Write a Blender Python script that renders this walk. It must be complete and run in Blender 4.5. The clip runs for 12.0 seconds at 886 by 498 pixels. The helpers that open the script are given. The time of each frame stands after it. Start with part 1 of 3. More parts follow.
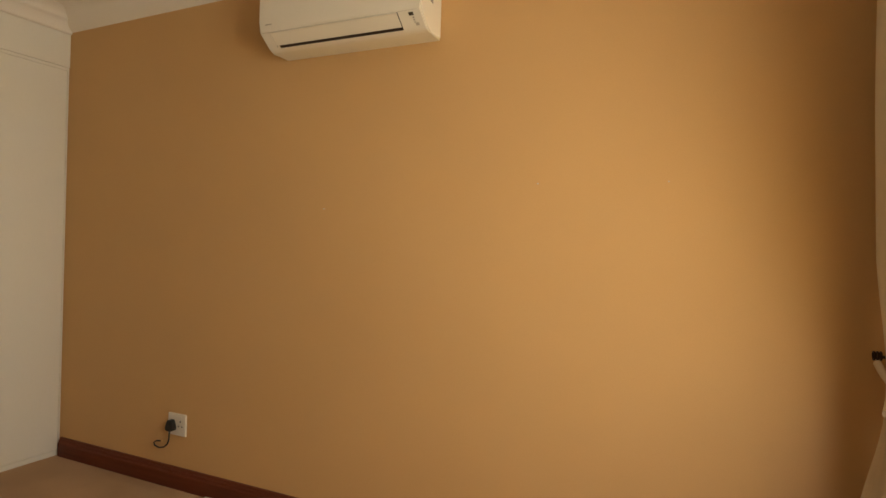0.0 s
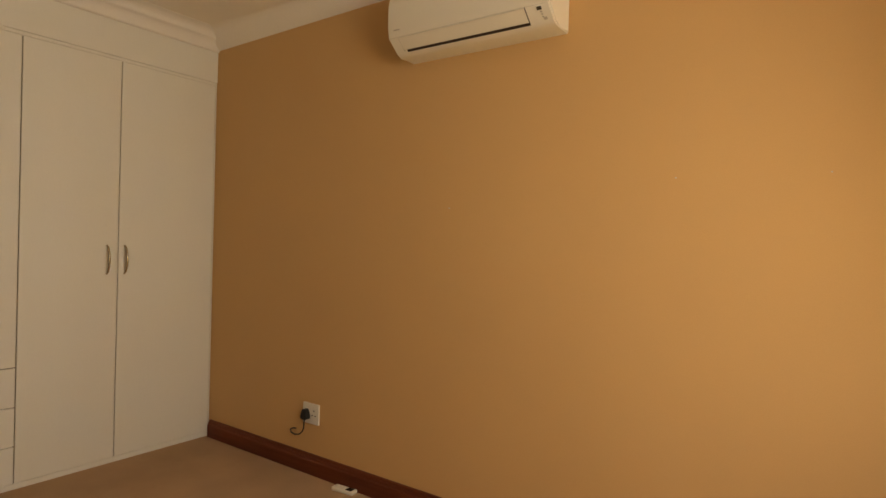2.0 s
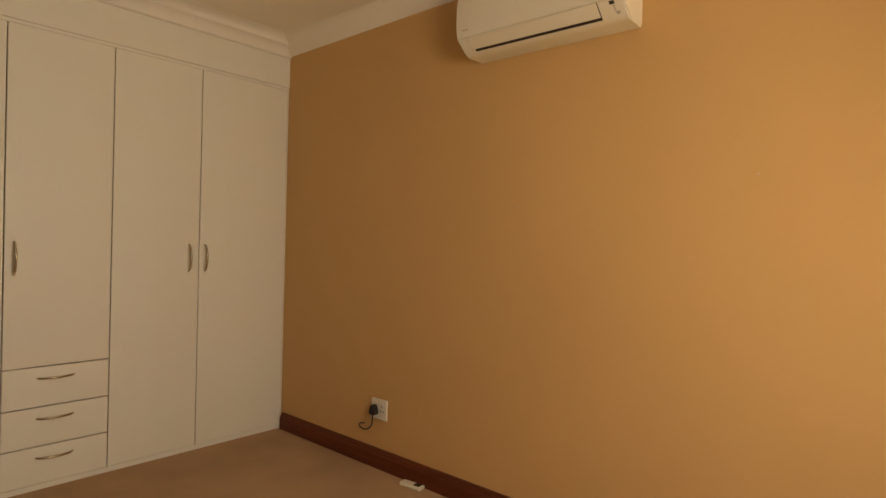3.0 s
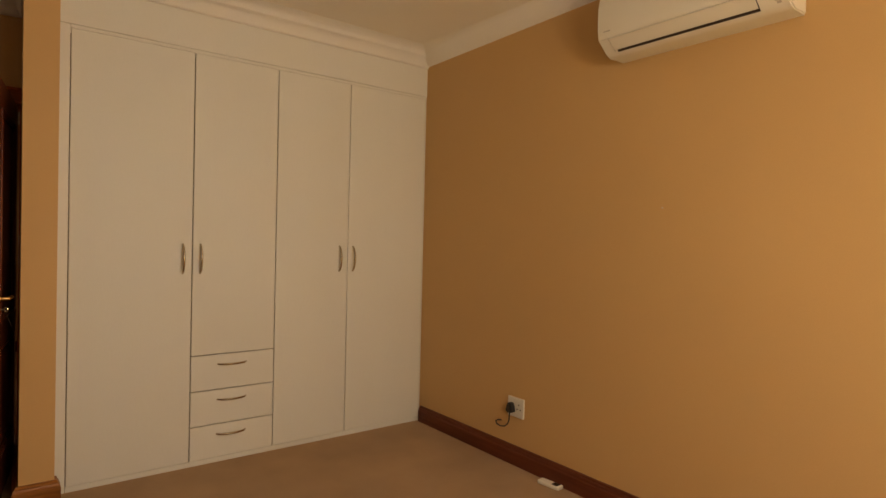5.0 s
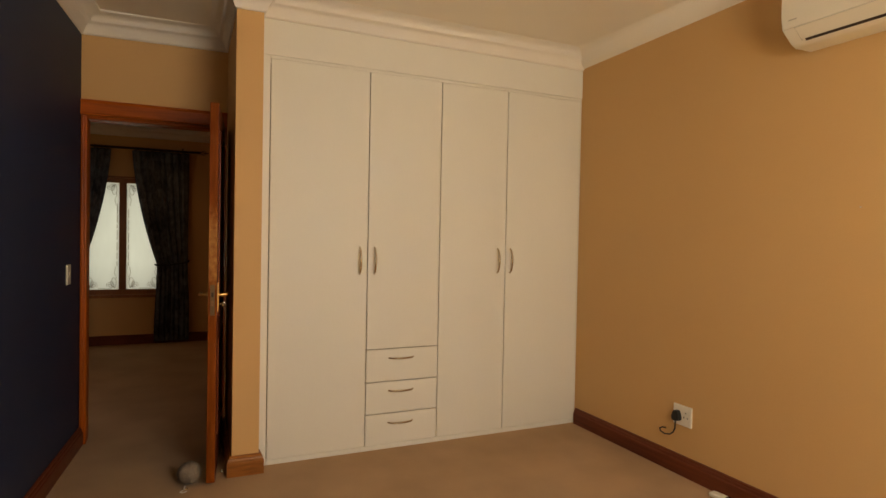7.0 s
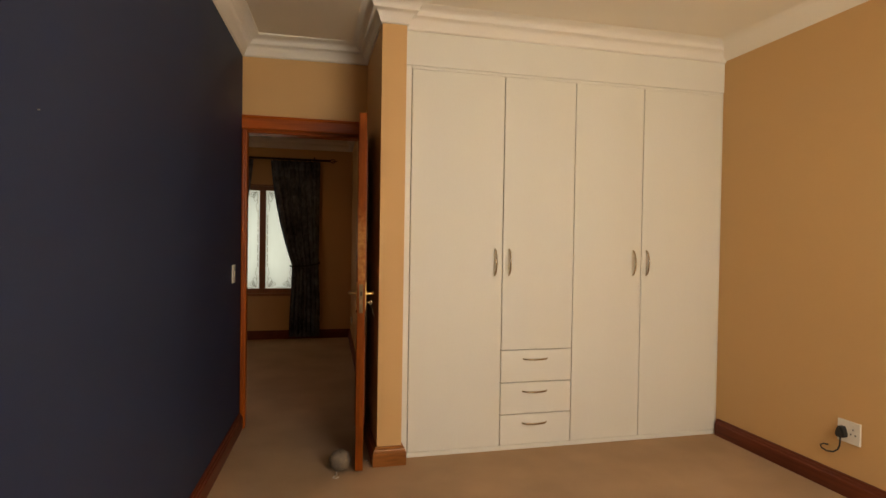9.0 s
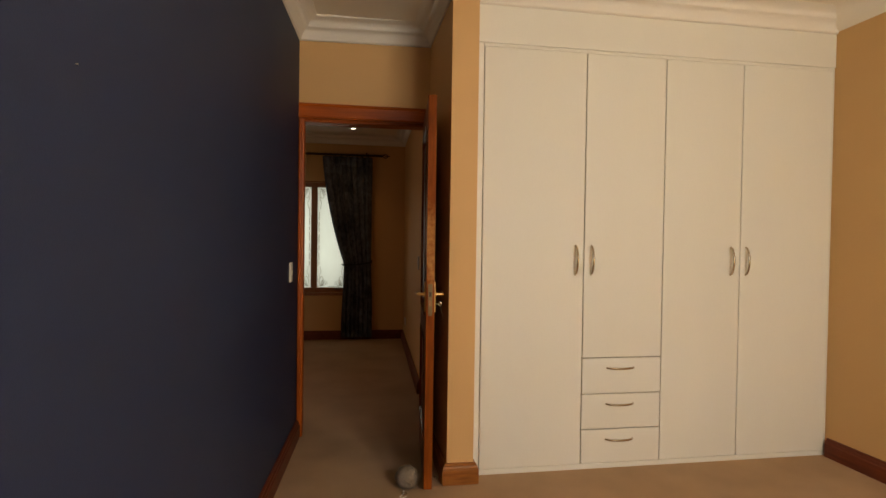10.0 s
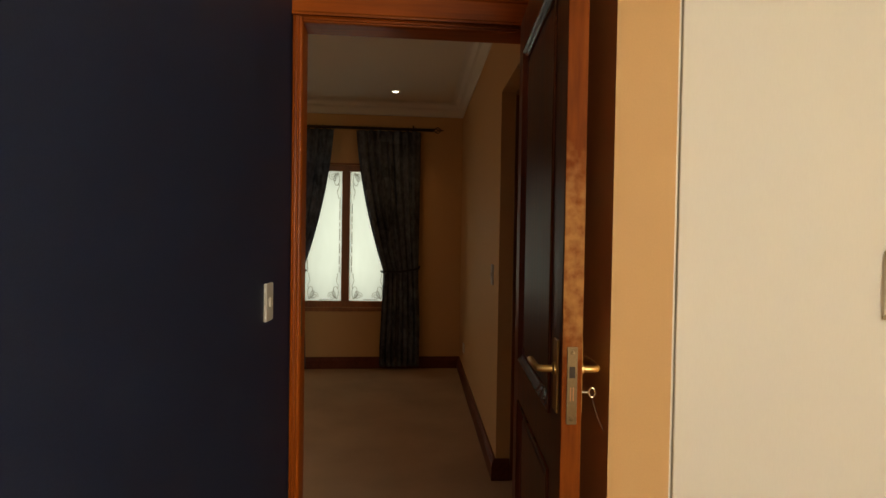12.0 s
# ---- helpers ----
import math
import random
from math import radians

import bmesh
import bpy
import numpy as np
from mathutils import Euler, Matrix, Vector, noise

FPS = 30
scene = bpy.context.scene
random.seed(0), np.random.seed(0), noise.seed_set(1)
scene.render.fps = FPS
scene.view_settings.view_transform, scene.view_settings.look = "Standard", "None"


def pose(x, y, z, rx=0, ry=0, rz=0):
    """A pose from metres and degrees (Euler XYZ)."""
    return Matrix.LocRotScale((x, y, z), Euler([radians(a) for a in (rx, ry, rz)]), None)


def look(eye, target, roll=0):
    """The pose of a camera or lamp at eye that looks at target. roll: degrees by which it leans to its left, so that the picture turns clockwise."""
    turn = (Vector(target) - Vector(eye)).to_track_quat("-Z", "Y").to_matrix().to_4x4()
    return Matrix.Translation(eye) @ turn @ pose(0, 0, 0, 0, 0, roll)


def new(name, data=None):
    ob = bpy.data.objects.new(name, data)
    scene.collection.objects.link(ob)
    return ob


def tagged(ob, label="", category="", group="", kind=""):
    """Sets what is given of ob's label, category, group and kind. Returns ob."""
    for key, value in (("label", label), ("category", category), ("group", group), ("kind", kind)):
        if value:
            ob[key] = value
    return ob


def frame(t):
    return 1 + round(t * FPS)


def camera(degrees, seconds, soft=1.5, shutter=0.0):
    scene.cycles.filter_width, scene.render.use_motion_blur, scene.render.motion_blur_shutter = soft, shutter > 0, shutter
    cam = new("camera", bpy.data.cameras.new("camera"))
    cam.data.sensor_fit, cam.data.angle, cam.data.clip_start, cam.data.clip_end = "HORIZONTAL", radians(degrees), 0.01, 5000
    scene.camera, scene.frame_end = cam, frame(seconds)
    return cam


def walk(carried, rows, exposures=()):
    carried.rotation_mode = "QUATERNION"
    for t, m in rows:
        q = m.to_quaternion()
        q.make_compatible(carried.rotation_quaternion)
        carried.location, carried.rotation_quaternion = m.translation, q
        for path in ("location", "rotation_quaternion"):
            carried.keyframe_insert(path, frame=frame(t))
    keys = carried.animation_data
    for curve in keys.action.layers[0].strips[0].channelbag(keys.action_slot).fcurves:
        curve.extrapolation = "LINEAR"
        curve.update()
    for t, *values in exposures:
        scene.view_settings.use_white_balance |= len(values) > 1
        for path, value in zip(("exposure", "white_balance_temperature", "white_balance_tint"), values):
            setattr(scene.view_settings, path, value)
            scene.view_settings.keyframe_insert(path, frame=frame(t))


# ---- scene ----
cam = camera(74.9, 12.0)
PATH = [
    (0, (0.202, 0.163, 1.351), (-0.631, 1.981, 1.342), 1.7),
    (0.5, (0.184, 0.151, 1.328), (-0.732, 1.929, 1.326), 1.6),
    (1, (0.179, 0.155, 1.333), (-0.826, 1.884, 1.324), 1.7),
    (1.5, (0.163, 0.152, 1.336), (-0.919, 1.834, 1.322), 1.6),
    (2, (0.126, 0.137, 1.34), (-1.029, 1.77, 1.322), 1.6),
    (2.5, (0.115, 0.109, 1.339), (-1.118, 1.683, 1.319), 1.6),
    (3, (0.097, 0.101, 1.334), (-1.216, 1.608, 1.31), 1.6),
    (5, (0.075, -0.038, 1.34), (-1.514, 1.176, 1.306), 1.4),
    (5.5, (0.061, -0.101, 1.337), (-1.587, 1.033, 1.3), 1.3),
    (6, (0.062, -0.137, 1.334), (-1.651, 0.894, 1.3), 1.3),
    (6.5, (0.069, -0.18, 1.342), (-1.7, 0.752, 1.305), 1.2),
    (7, (0.064, -0.232, 1.347), (-1.757, 0.594, 1.307), 1.1),
    (9, (0.042, -0.431, 1.337), (-1.897, 0.059, 1.301), 0.9),
    (9.5, (-0.058, -0.493, 1.308), (-2.012, -0.067, 1.273), 0.9),
    (10, (-0.312, -0.53, 1.311), (-2.281, -0.182, 1.271), 0.8),
    (10.5, (-0.653, -0.552, 1.31), (-2.634, -0.281, 1.268), 0.8),
    (11, (-1.095, -0.527, 1.298), (-3.08, -0.287, 1.255), 0.7),
    (11.5, (-1.569, -0.493, 1.298), (-3.557, -0.277, 1.254), 0.8),
    (12, (-2.064, -0.467, 1.297), (-4.054, -0.271, 1.255), 0.9),
]
walk(cam, [(t, look(eye, target, roll)) for t, eye, target, roll in PATH],
     exposures=[(0, -0.22, 6700, 11), (1, -0.30, 6950, 13), (2.5, -0.37, 7500, 15), (5, -0.33, 7950, 18), (6.5, -0.04, 7500, 15), (9, 0.33, 6800, 13), (11, 0.36, 6680, 10), (12, 0.60, 6720, 7)])

# ---- world and light ----
world = bpy.data.worlds.new("world")
scene.world = world
world.use_nodes = True
wn = world.node_tree.nodes
sky = wn.new("ShaderNodeTexSky")
sky.sky_type = "NISHITA"
sky.sun_disc = False
sky.sun_elevation, sky.sun_rotation = radians(40), radians(200)
wn["Background"].inputs["Strength"].default_value = 0.08
world.node_tree.links.new(sky.outputs[0], wn["Background"].inputs["Color"])


def window_light(name, m, w, h, power, colour):
    data = bpy.data.lights.new(name, "AREA")
    data.shape, data.size, data.size_y, data.energy, data.color = "RECTANGLE", w, h, power, colour
    lamp = new(name, data)
    lamp.matrix_world = m
    return lamp


# plan: x towards the window, y towards the tan wall
XE, YN, YS, XD = 0.77, 2.43, -0.805, -4.17       # window wall, tan wall, blue wall, door wall
XC = -3.392                                      # wardrobe front
NIBX, NIB0, NIB1 = -3.312, 0.036, 0.180          # wall end beside the wardrobe
H, H2 = 2.70, 2.59                               # ceilings of the two rooms
XF, YR, YL = -7.75, 0.272, -2.60                  # next room: far, right and left walls
WY0, WY1, WZ0, WZ1 = 0.29, 1.73, 0.80, 2.32       # bedroom window

# cool sky light falls in through the upper half of the opening, warm light off the ground rises through the lower half
WYM = (WY0 + WY1) / 2
window_light("window_sky_light", look((XE + 0.19, WYM, 1.92), (XE - 0.81, WYM, 1.92 - 0.55)), 1.32, 0.66, 31, (0.87, 0.90, 0.98))
window_light("window_ground_light", look((XE + 0.19, WYM, 1.20), (XE - 0.81, WYM, 1.20 + 0.55)), 1.32, 0.66, 26.5, (1.0, 0.79, 0.39))
window_light("far_window_daylight", look((XF - 0.5, -0.85, 1.3), (0, -0.85, 1.3)), 1.0, 1.5, 10.4, (0.94, 1.0, 0.76))
SX0, SX1, SZ0, SZ1 = -6.1, -4.9, 0.85, 2.15      # unseen side window, added so its lamp brightens the next room
window_light("side_fill_light", look((-5.5, YL - 0.13, 1.5), (-5.5, YL + 1.0, 0.9)), 1.1, 0.8, 2.1, (1.0, 0.57, 0.30))


# ---- materials ----
def mat(name, colour, rough=0.5, var=0.06, fine=180.0, coarse=3.0, bump=0.05, metal=0.0, stretch=(1, 1, 1), spec=0.5, tint=None, coat=0.0, dist=0.002):
    m = bpy.data.materials.new(name)
    m.use_nodes = True
    n, l = m.node_tree.nodes, m.node_tree.links
    b = n["Principled BSDF"]
    b.inputs["Roughness"].default_value, b.inputs["Metallic"].default_value = rough, metal
    b.inputs["Specular IOR Level"].default_value, b.inputs["Coat Weight"].default_value = spec, coat
    geo, mp = n.new("ShaderNodeNewGeometry"), n.new("ShaderNodeMapping")
    mp.inputs["Scale"].default_value = stretch
    l.new(geo.outputs["Position"], mp.inputs["Vector"])
    small, large = n.new("ShaderNodeTexNoise"), n.new("ShaderNodeTexNoise")
    for tex, s, d in ((small, fine, 3), (large, coarse, 4)):
        tex.inputs["Scale"].default_value, tex.inputs["Detail"].default_value = s, d
        l.new(mp.outputs[0], tex.inputs["Vector"])
    add = n.new("ShaderNodeMath")
    add.operation = "ADD"
    l.new(small.outputs["Fac"], add.inputs[0])
    l.new(large.outputs["Fac"], add.inputs[1])
    ramp = n.new("ShaderNodeMapRange")
    ramp.inputs["From Min"].default_value, ramp.inputs["From Max"].default_value = 0.6, 1.4
    l.new(add.outputs[0], ramp.inputs["Value"])
    mix = n.new("ShaderNodeMix")
    mix.data_type = "RGBA"
    lo = tint or [c * (1 - var) for c in colour]
    hi = [min(1, c * (1 + var)) for c in colour]
    mix.inputs["A"].default_value, mix.inputs["B"].default_value = (*lo, 1), (*hi, 1)
    l.new(ramp.outputs[0], mix.inputs["Factor"])
    l.new(mix.outputs["Result"], b.inputs["Base Color"])
    rr = n.new("ShaderNodeMapRange")
    rr.inputs["To Min"].default_value, rr.inputs["To Max"].default_value = max(0.03, rough - 0.06), min(1, rough + 0.06)
    l.new(large.outputs["Fac"], rr.inputs["Value"])
    l.new(rr.outputs[0], b.inputs["Roughness"])
    if bump:
        bp = n.new("ShaderNodeBump")
        bp.inputs["Strength"].default_value, bp.inputs["Distance"].default_value = bump, dist
        l.new(small.outputs["Fac"], bp.inputs["Height"])
        l.new(bp.outputs[0], b.inputs["Normal"])
    return m


TAN = mat("tan_paint", (0.62, 0.385, 0.164), 0.62, 0.035, 260, 1.6, 0.10, spec=0.3)
BLUE = mat("navy_paint", (0.0165, 0.0262, 0.065), 0.55, 0.10, 240, 1.8, 0.12, spec=0.28)
CEIL = mat("ceiling_paint", (0.86, 0.81, 0.71), 0.8, 0.03, 200, 1.5, 0.06)
PLASTER = mat("cornice_plaster", (0.80, 0.77, 0.70), 0.7, 0.03, 150, 2.0, 0.05)
WHITE = mat("wardrobe_paint", (0.745, 0.732, 0.655), 0.56, 0.025, 420, 2.2, 0.08, stretch=(1, 1, 0.12), spec=0.3)
# carcass coloured dark, so that the narrow door gaps read as shaded
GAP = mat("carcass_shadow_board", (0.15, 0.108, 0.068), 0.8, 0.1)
CARPET = mat("beige_carpet", (0.45, 0.300, 0.176), 0.95, 0.22, 230, 2.4, 0.9, spec=0.1, dist=0.004)
def pile_rows(m, pitch):
    """Rows of loops along y, as a fine relief over the carpet's own grain."""
    n, l = m.node_tree.nodes, m.node_tree.links
    geo, wav, bp = n.new("ShaderNodeNewGeometry"), n.new("ShaderNodeTexWave"), n.new("ShaderNodeBump")
    wav.bands_direction = "X"
    wav.inputs["Scale"].default_value = 0.314 / pitch
    wav.inputs["Distortion"].default_value, wav.inputs["Detail"].default_value, wav.inputs["Detail Scale"].default_value = 1.2, 2.0, 6.0
    l.new(geo.outputs["Position"], wav.inputs["Vector"])
    bp.inputs["Strength"].default_value, bp.inputs["Distance"].default_value = 0.5, 0.002
    l.new(wav.outputs["Fac"], bp.inputs["Height"])
    nor = n["Principled BSDF"].inputs["Normal"]
    l.new(nor.links[0].from_socket, bp.inputs["Normal"])
    l.new(bp.outputs[0], nor)


pile_rows(CARPET, 0.009)
WOOD_Y = mat("mahogany_along_y", (0.39, 0.083, 0.005), 0.38, 0.35, 55, 9, 0.08, stretch=(1, 0.05, 1), tint=(0.18, 0.036, 0.0025), spec=0.2)
WOOD_Z = mat("mahogany_upright", (0.39, 0.083, 0.005), 0.38, 0.35, 55, 9, 0.08, stretch=(1, 1, 0.05), tint=(0.18, 0.036, 0.0025), spec=0.2)
SKIRTWOOD = mat("dark_skirting_varnish", (0.135, 0.033, 0.014), 0.42, 0.3, 55, 9, 0.08, stretch=(0.05, 1, 1), tint=(0.085, 0.020, 0.008), spec=0.22)
NIBWOOD = mat("honey_skirting_varnish", (0.33, 0.125, 0.026), 0.34, 0.3, 60, 14, 0.12, stretch=(1, 0.10, 1), tint=(0.15, 0.046, 0.008), spec=0.35)
DOORWOOD = mat("dark_door_varnish", (0.185, 0.042, 0.015), 0.40, 0.35, 60, 8, 0.06, stretch=(1, 1, 0.05), tint=(0.095, 0.020, 0.008), spec=0.36)
MOULDWOOD = mat("polished_moulding_varnish", (0.185, 0.042, 0.015), 0.26, 0.35, 60, 8, 0.03, stretch=(1, 1, 0.05), tint=(0.095, 0.020, 0.008), spec=0.36)
EDGEWOOD = mat("worn_door_edge", (0.21, 0.050, 0.004), 0.55, 0.35, 90, 6, 0.2, stretch=(1, 1, 0.1), tint=(0.13, 0.027, 0.002), spec=0.08)
JAMBWOOD = mat("brown_jamb_varnish", (0.16, 0.050, 0.014), 0.4, 0.3, 55, 9, 0.08, stretch=(1, 1, 0.05), tint=(0.10, 0.028, 0.008), spec=0.25)


def wear(m, z0, z1, colour):
    """Rubs a material pale in a ragged band of heights."""
    n, l = m.node_tree.nodes, m.node_tree.links
    geo, sep, tex = n.new("ShaderNodeNewGeometry"), n.new("ShaderNodeSeparateXYZ"), n.new("ShaderNodeTexNoise")
    tex.inputs["Scale"].default_value, tex.inputs["Detail"].default_value = 38, 5
    l.new(geo.outputs["Position"], sep.inputs[0])
    l.new(geo.outputs["Position"], tex.inputs["Vector"])
    low, high = n.new("ShaderNodeMapRange"), n.new("ShaderNodeMapRange")
    for node, a, b in ((low, z0 - 0.10, z0 + 0.08), (high, z1 + 0.14, z1 - 0.10)):
        node.inputs["From Min"].default_value, node.inputs["From Max"].default_value = a, b
        l.new(sep.outputs["Z"], node.inputs["Value"])
    both, rag, cut = n.new("ShaderNodeMath"), n.new("ShaderNodeMath"), n.new("ShaderNodeMapRange")
    both.operation, rag.operation = "MULTIPLY", "MULTIPLY"
    l.new(low.outputs[0], both.inputs[0])
    l.new(high.outputs[0], both.inputs[1])
    l.new(both.outputs[0], rag.inputs[0])
    l.new(tex.outputs["Fac"], rag.inputs[1])
    cut.inputs["From Min"].default_value, cut.inputs["From Max"].default_value = 0.22, 0.62
    l.new(rag.outputs[0], cut.inputs["Value"])
    mix = n.new("ShaderNodeMix")
    mix.data_type = "RGBA"
    base = n["Principled BSDF"].inputs["Base Color"]
    l.new(base.links[0].from_socket, mix.inputs["A"])
    mix.inputs["B"].default_value = (*colour, 1)
    l.new(cut.outputs[0], mix.inputs["Factor"])
    l.new(mix.outputs["Result"], base)


wear(EDGEWOOD, 1.06, 1.46, (0.44, 0.205, 0.06))
WINWOOD = mat("window_timber", (0.30, 0.120, 0.038), 0.4, 0.3, 60, 8, 0.08, stretch=(1, 1, 0.06))
STEEL = mat("brushed_nickel", (0.54, 0.475, 0.37), 0.20, 0.08, 300, 5, 0.04, metal=1.0)
BRASS = mat("brass", (0.70, 0.45, 0.17), 0.34, 0.12, 200, 6, 0.04, metal=1.0)
DULLSTEEL = mat("dull_lock_steel", (0.165, 0.115, 0.062), 0.45, 0.15, 200, 8, 0.06, metal=1.0)
PLASTIC = mat("white_plastic", (0.77, 0.72, 0.60), 0.35, 0.015, 200, 4, 0.0)
IVORY = mat("switch_plastic", (0.76, 0.72, 0.62), 0.35, 0.02, 200, 4, 0.0)
GREY = mat("grey_plastic", (0.28, 0.25, 0.21), 0.5, 0.05, 200, 4, 0.0)
FAINT = mat("pale_grey_print", (0.46, 0.41, 0.33), 0.5, 0.05, 200, 4, 0.0)
SLOT = mat("dark_slot", (0.030, 0.017, 0.010), 0.7, 0.1, 200, 4, 0.0)
BLACK = mat("black_rubber", (0.018, 0.017, 0.016), 0.5, 0.1, 200, 4, 0.0)
SCREEN = mat("dark_screen", (0.06, 0.05, 0.035), 0.25, 0.1, 200, 4, 0.0)
IRON = mat("dark_iron", (0.042, 0.026, 0.017), 0.45, 0.2, 150, 6, 0.1, metal=0.6)
CREAM = mat("cream_curtain", (0.66, 0.55, 0.38), 0.9, 0.06, 700, 6, 0.25, spec=0.1)
FLUFF = mat("grey_fluff", (0.235, 0.190, 0.145), 0.95, 0.25, 120, 14, 0.2, spec=0.1)
CORD = mat("pale_cord", (0.70, 0.66, 0.58), 0.6, 0.1, 200, 8, 0.0)
NAIL = mat("nail_steel", (0.55, 0.50, 0.42), 0.4, 0.1, 300, 8, 0.0, metal=0.8)
DARKCURTAIN = mat("slate_jacquard", (0.150, 0.175, 0.215), 0.75, 0.3, 34, 7, 0.2, spec=0.25, stretch=(1, 1, 0.55), tint=(0.030, 0.034, 0.042))
TIECLOTH = mat("dark_tieback_cloth", (0.030, 0.032, 0.038), 0.8, 0.2, 120, 8, 0.1, spec=0.2)


def woven_blocks(m, size):
    """Breaks a cloth's colour into woven blocks, some dull and some bright."""
    n, l = m.node_tree.nodes, m.node_tree.links
    geo, mp, cells, ramp, mix = n.new("ShaderNodeNewGeometry"), n.new("ShaderNodeMapping"), n.new("ShaderNodeTexVoronoi"), n.new("ShaderNodeMapRange"), n.new("ShaderNodeMix")
    mp.inputs["Scale"].default_value = (0.01, 1.0, 0.6)
    cells.distance = "CHEBYCHEV"
    cells.inputs["Scale"].default_value, cells.inputs["Randomness"].default_value = 1 / size, 0.6
    l.new(geo.outputs["Position"], mp.inputs["Vector"])
    l.new(mp.outputs[0], cells.inputs["Vector"])
    l.new(cells.outputs["Color"], ramp.inputs["Value"])
    ramp.inputs["To Min"].default_value, ramp.inputs["To Max"].default_value = 0.50, 1.0
    mix.data_type, mix.blend_type = "RGBA", "MULTIPLY"
    mix.inputs["Factor"].default_value = 1.0
    base = n["Principled BSDF"].inputs["Base Color"]
    l.new(base.links[0].from_socket, mix.inputs["A"])
    l.new(ramp.outputs[0], mix.inputs["B"])
    l.new(mix.outputs["Result"], base)


woven_blocks(DARKCURTAIN, 0.07)


def glass_mat(name, frosted):
    m = bpy.data.materials.new(name)
    m.use_nodes = True
    n, l = m.node_tree.nodes, m.node_tree.links
    out = n["Material Output"]
    if frosted:
        tr, gl, mix, tex = n.new("ShaderNodeBsdfTranslucent"), n.new("ShaderNodeBsdfGlossy"), n.new("ShaderNodeMixShader"), n.new("ShaderNodeTexNoise")
        tex.inputs["Scale"].default_value = 2.5
        ramp = n.new("ShaderNodeMapRange")
        ramp.inputs["To Min"].default_value, ramp.inputs["To Max"].default_value = 0.57, 0.70
        l.new(tex.outputs["Fac"], ramp.inputs["Value"])
        l.new(ramp.outputs[0], tr.inputs["Color"])
        gl.inputs["Roughness"].default_value = 0.25
        mix.inputs[0].default_value = 0.06
        l.new(tr.outputs[0], mix.inputs[1])
        l.new(gl.outputs[0], mix.inputs[2])
        l.new(mix.outputs[0], out.inputs["Surface"])
    else:
        b = n["Principled BSDF"]
        b.inputs["Transmission Weight"].default_value, b.inputs["Roughness"].default_value = 1.0, 0.0
        b.inputs["IOR"].default_value = 1.45
    return m


FROST, CLEAR = glass_mat("frosted_glass", True), glass_mat("clear_glass", False)


# ---- mesh helpers ----
def mesh_of(bm, name, material, smooth=False):
    bmesh.ops.recalc_face_normals(bm, faces=bm.faces[:])
    if smooth:
        for e in bm.edges:
            e.smooth = len(e.link_faces) != 2 or e.calc_face_angle(0) < radians(38)
    me = bpy.data.meshes.new(name)
    bm.to_mesh(me)
    bm.free()
    me.materials.append(material)
    if smooth:
        for p in me.polygons:
            p.use_smooth = True
    return me


def part(name, bm, material, parent=None, label="", smooth=False):
    ob = new(name, mesh_of(bm, name, material, smooth))
    ob.parent = parent
    return tagged(ob, label)


def holder(name, at, label, category, group="", kind=""):
    ob = new(name)
    ob.location = at
    ob.empty_display_size = 0.05
    return tagged(ob, label, category, group, kind)


def box(lo, hi, bevel=0.0, bm=None, seg=2):
    """A box between two corners, with rounded edges."""
    bm = bm or bmesh.new()
    lo, hi = Vector(lo), Vector(hi)
    made = bmesh.ops.create_cube(bm, size=1.0, matrix=Matrix.Translation((lo + hi) / 2) @ Matrix.Diagonal((*(hi - lo), 1)))
    if bevel:
        edges = list({e for v in made["verts"] for e in v.link_edges})
        bmesh.ops.bevel(bm, geom=edges, offset=bevel, segments=seg, affect="EDGES", profile=0.6)
    return bm


def sweep(path, profile, up=Vector((0, 0, 1)), closed=False, bm=None):
    """A profile of (out, up) points along a plan path with mitred corners; out is to the left of the way."""
    bm = bm or bmesh.new()
    pts = [Vector(p) for p in path]
    count = len(pts)
    rings = []
    for i, p in enumerate(pts):
        before = (p - pts[i - 1]).normalized() if closed or i else None
        after = (pts[(i + 1) % count] - p).normalized() if closed or i < count - 1 else None
        before, after = before or after, after or before
        n0, n1 = up.cross(before), up.cross(after)
        side = (n0 + n1) / (1 + n0.dot(n1))
        rings.append([bm.verts.new(p + side * o + up * h) for o, h in profile])
    k = len(profile)
    for i in range(count if closed else count - 1):
        a, b = rings[i], rings[(i + 1) % count]
        for j in range(k - 1):
            bm.faces.new((a[j], b[j], b[j + 1], a[j + 1]))
    if not closed:
        bm.faces.new(rings[0])
        bm.faces.new(rings[-1])
    return bm


def tube(points, radius, sides=8, bm=None, taper=None, closed=False):
    """A round tube along points."""
    bm = bm or bmesh.new()
    pts = [Vector(p) for p in points]
    rings, count = [], len(pts)
    ref = None
    for i, p in enumerate(pts):
        if closed:
            d = pts[(i + 1) % count] - pts[i - 1]
        else:
            d = pts[min(i + 1, count - 1)] - pts[max(i - 1, 0)]
        d.normalize()
        if ref is None:
            ref = d.orthogonal()
        u = (ref - d * ref.dot(d)).normalized()
        ref = u
        w = d.cross(u)
        r = radius * (taper(i / (count - 1)) if taper else 1)
        rings.append([bm.verts.new(p + (u * math.cos(a) + w * math.sin(a)) * r) for a in (2 * math.pi * s / sides for s in range(sides))])
    for i in range(count if closed else count - 1):
        a, b = rings[i], rings[(i + 1) % count]
        for s in range(sides):
            bm.faces.new((a[s], a[(s + 1) % sides], b[(s + 1) % sides], b[s]))
    if not closed:
        bm.faces.new(rings[0])
        bm.faces.new(rings[-1])
    return bm


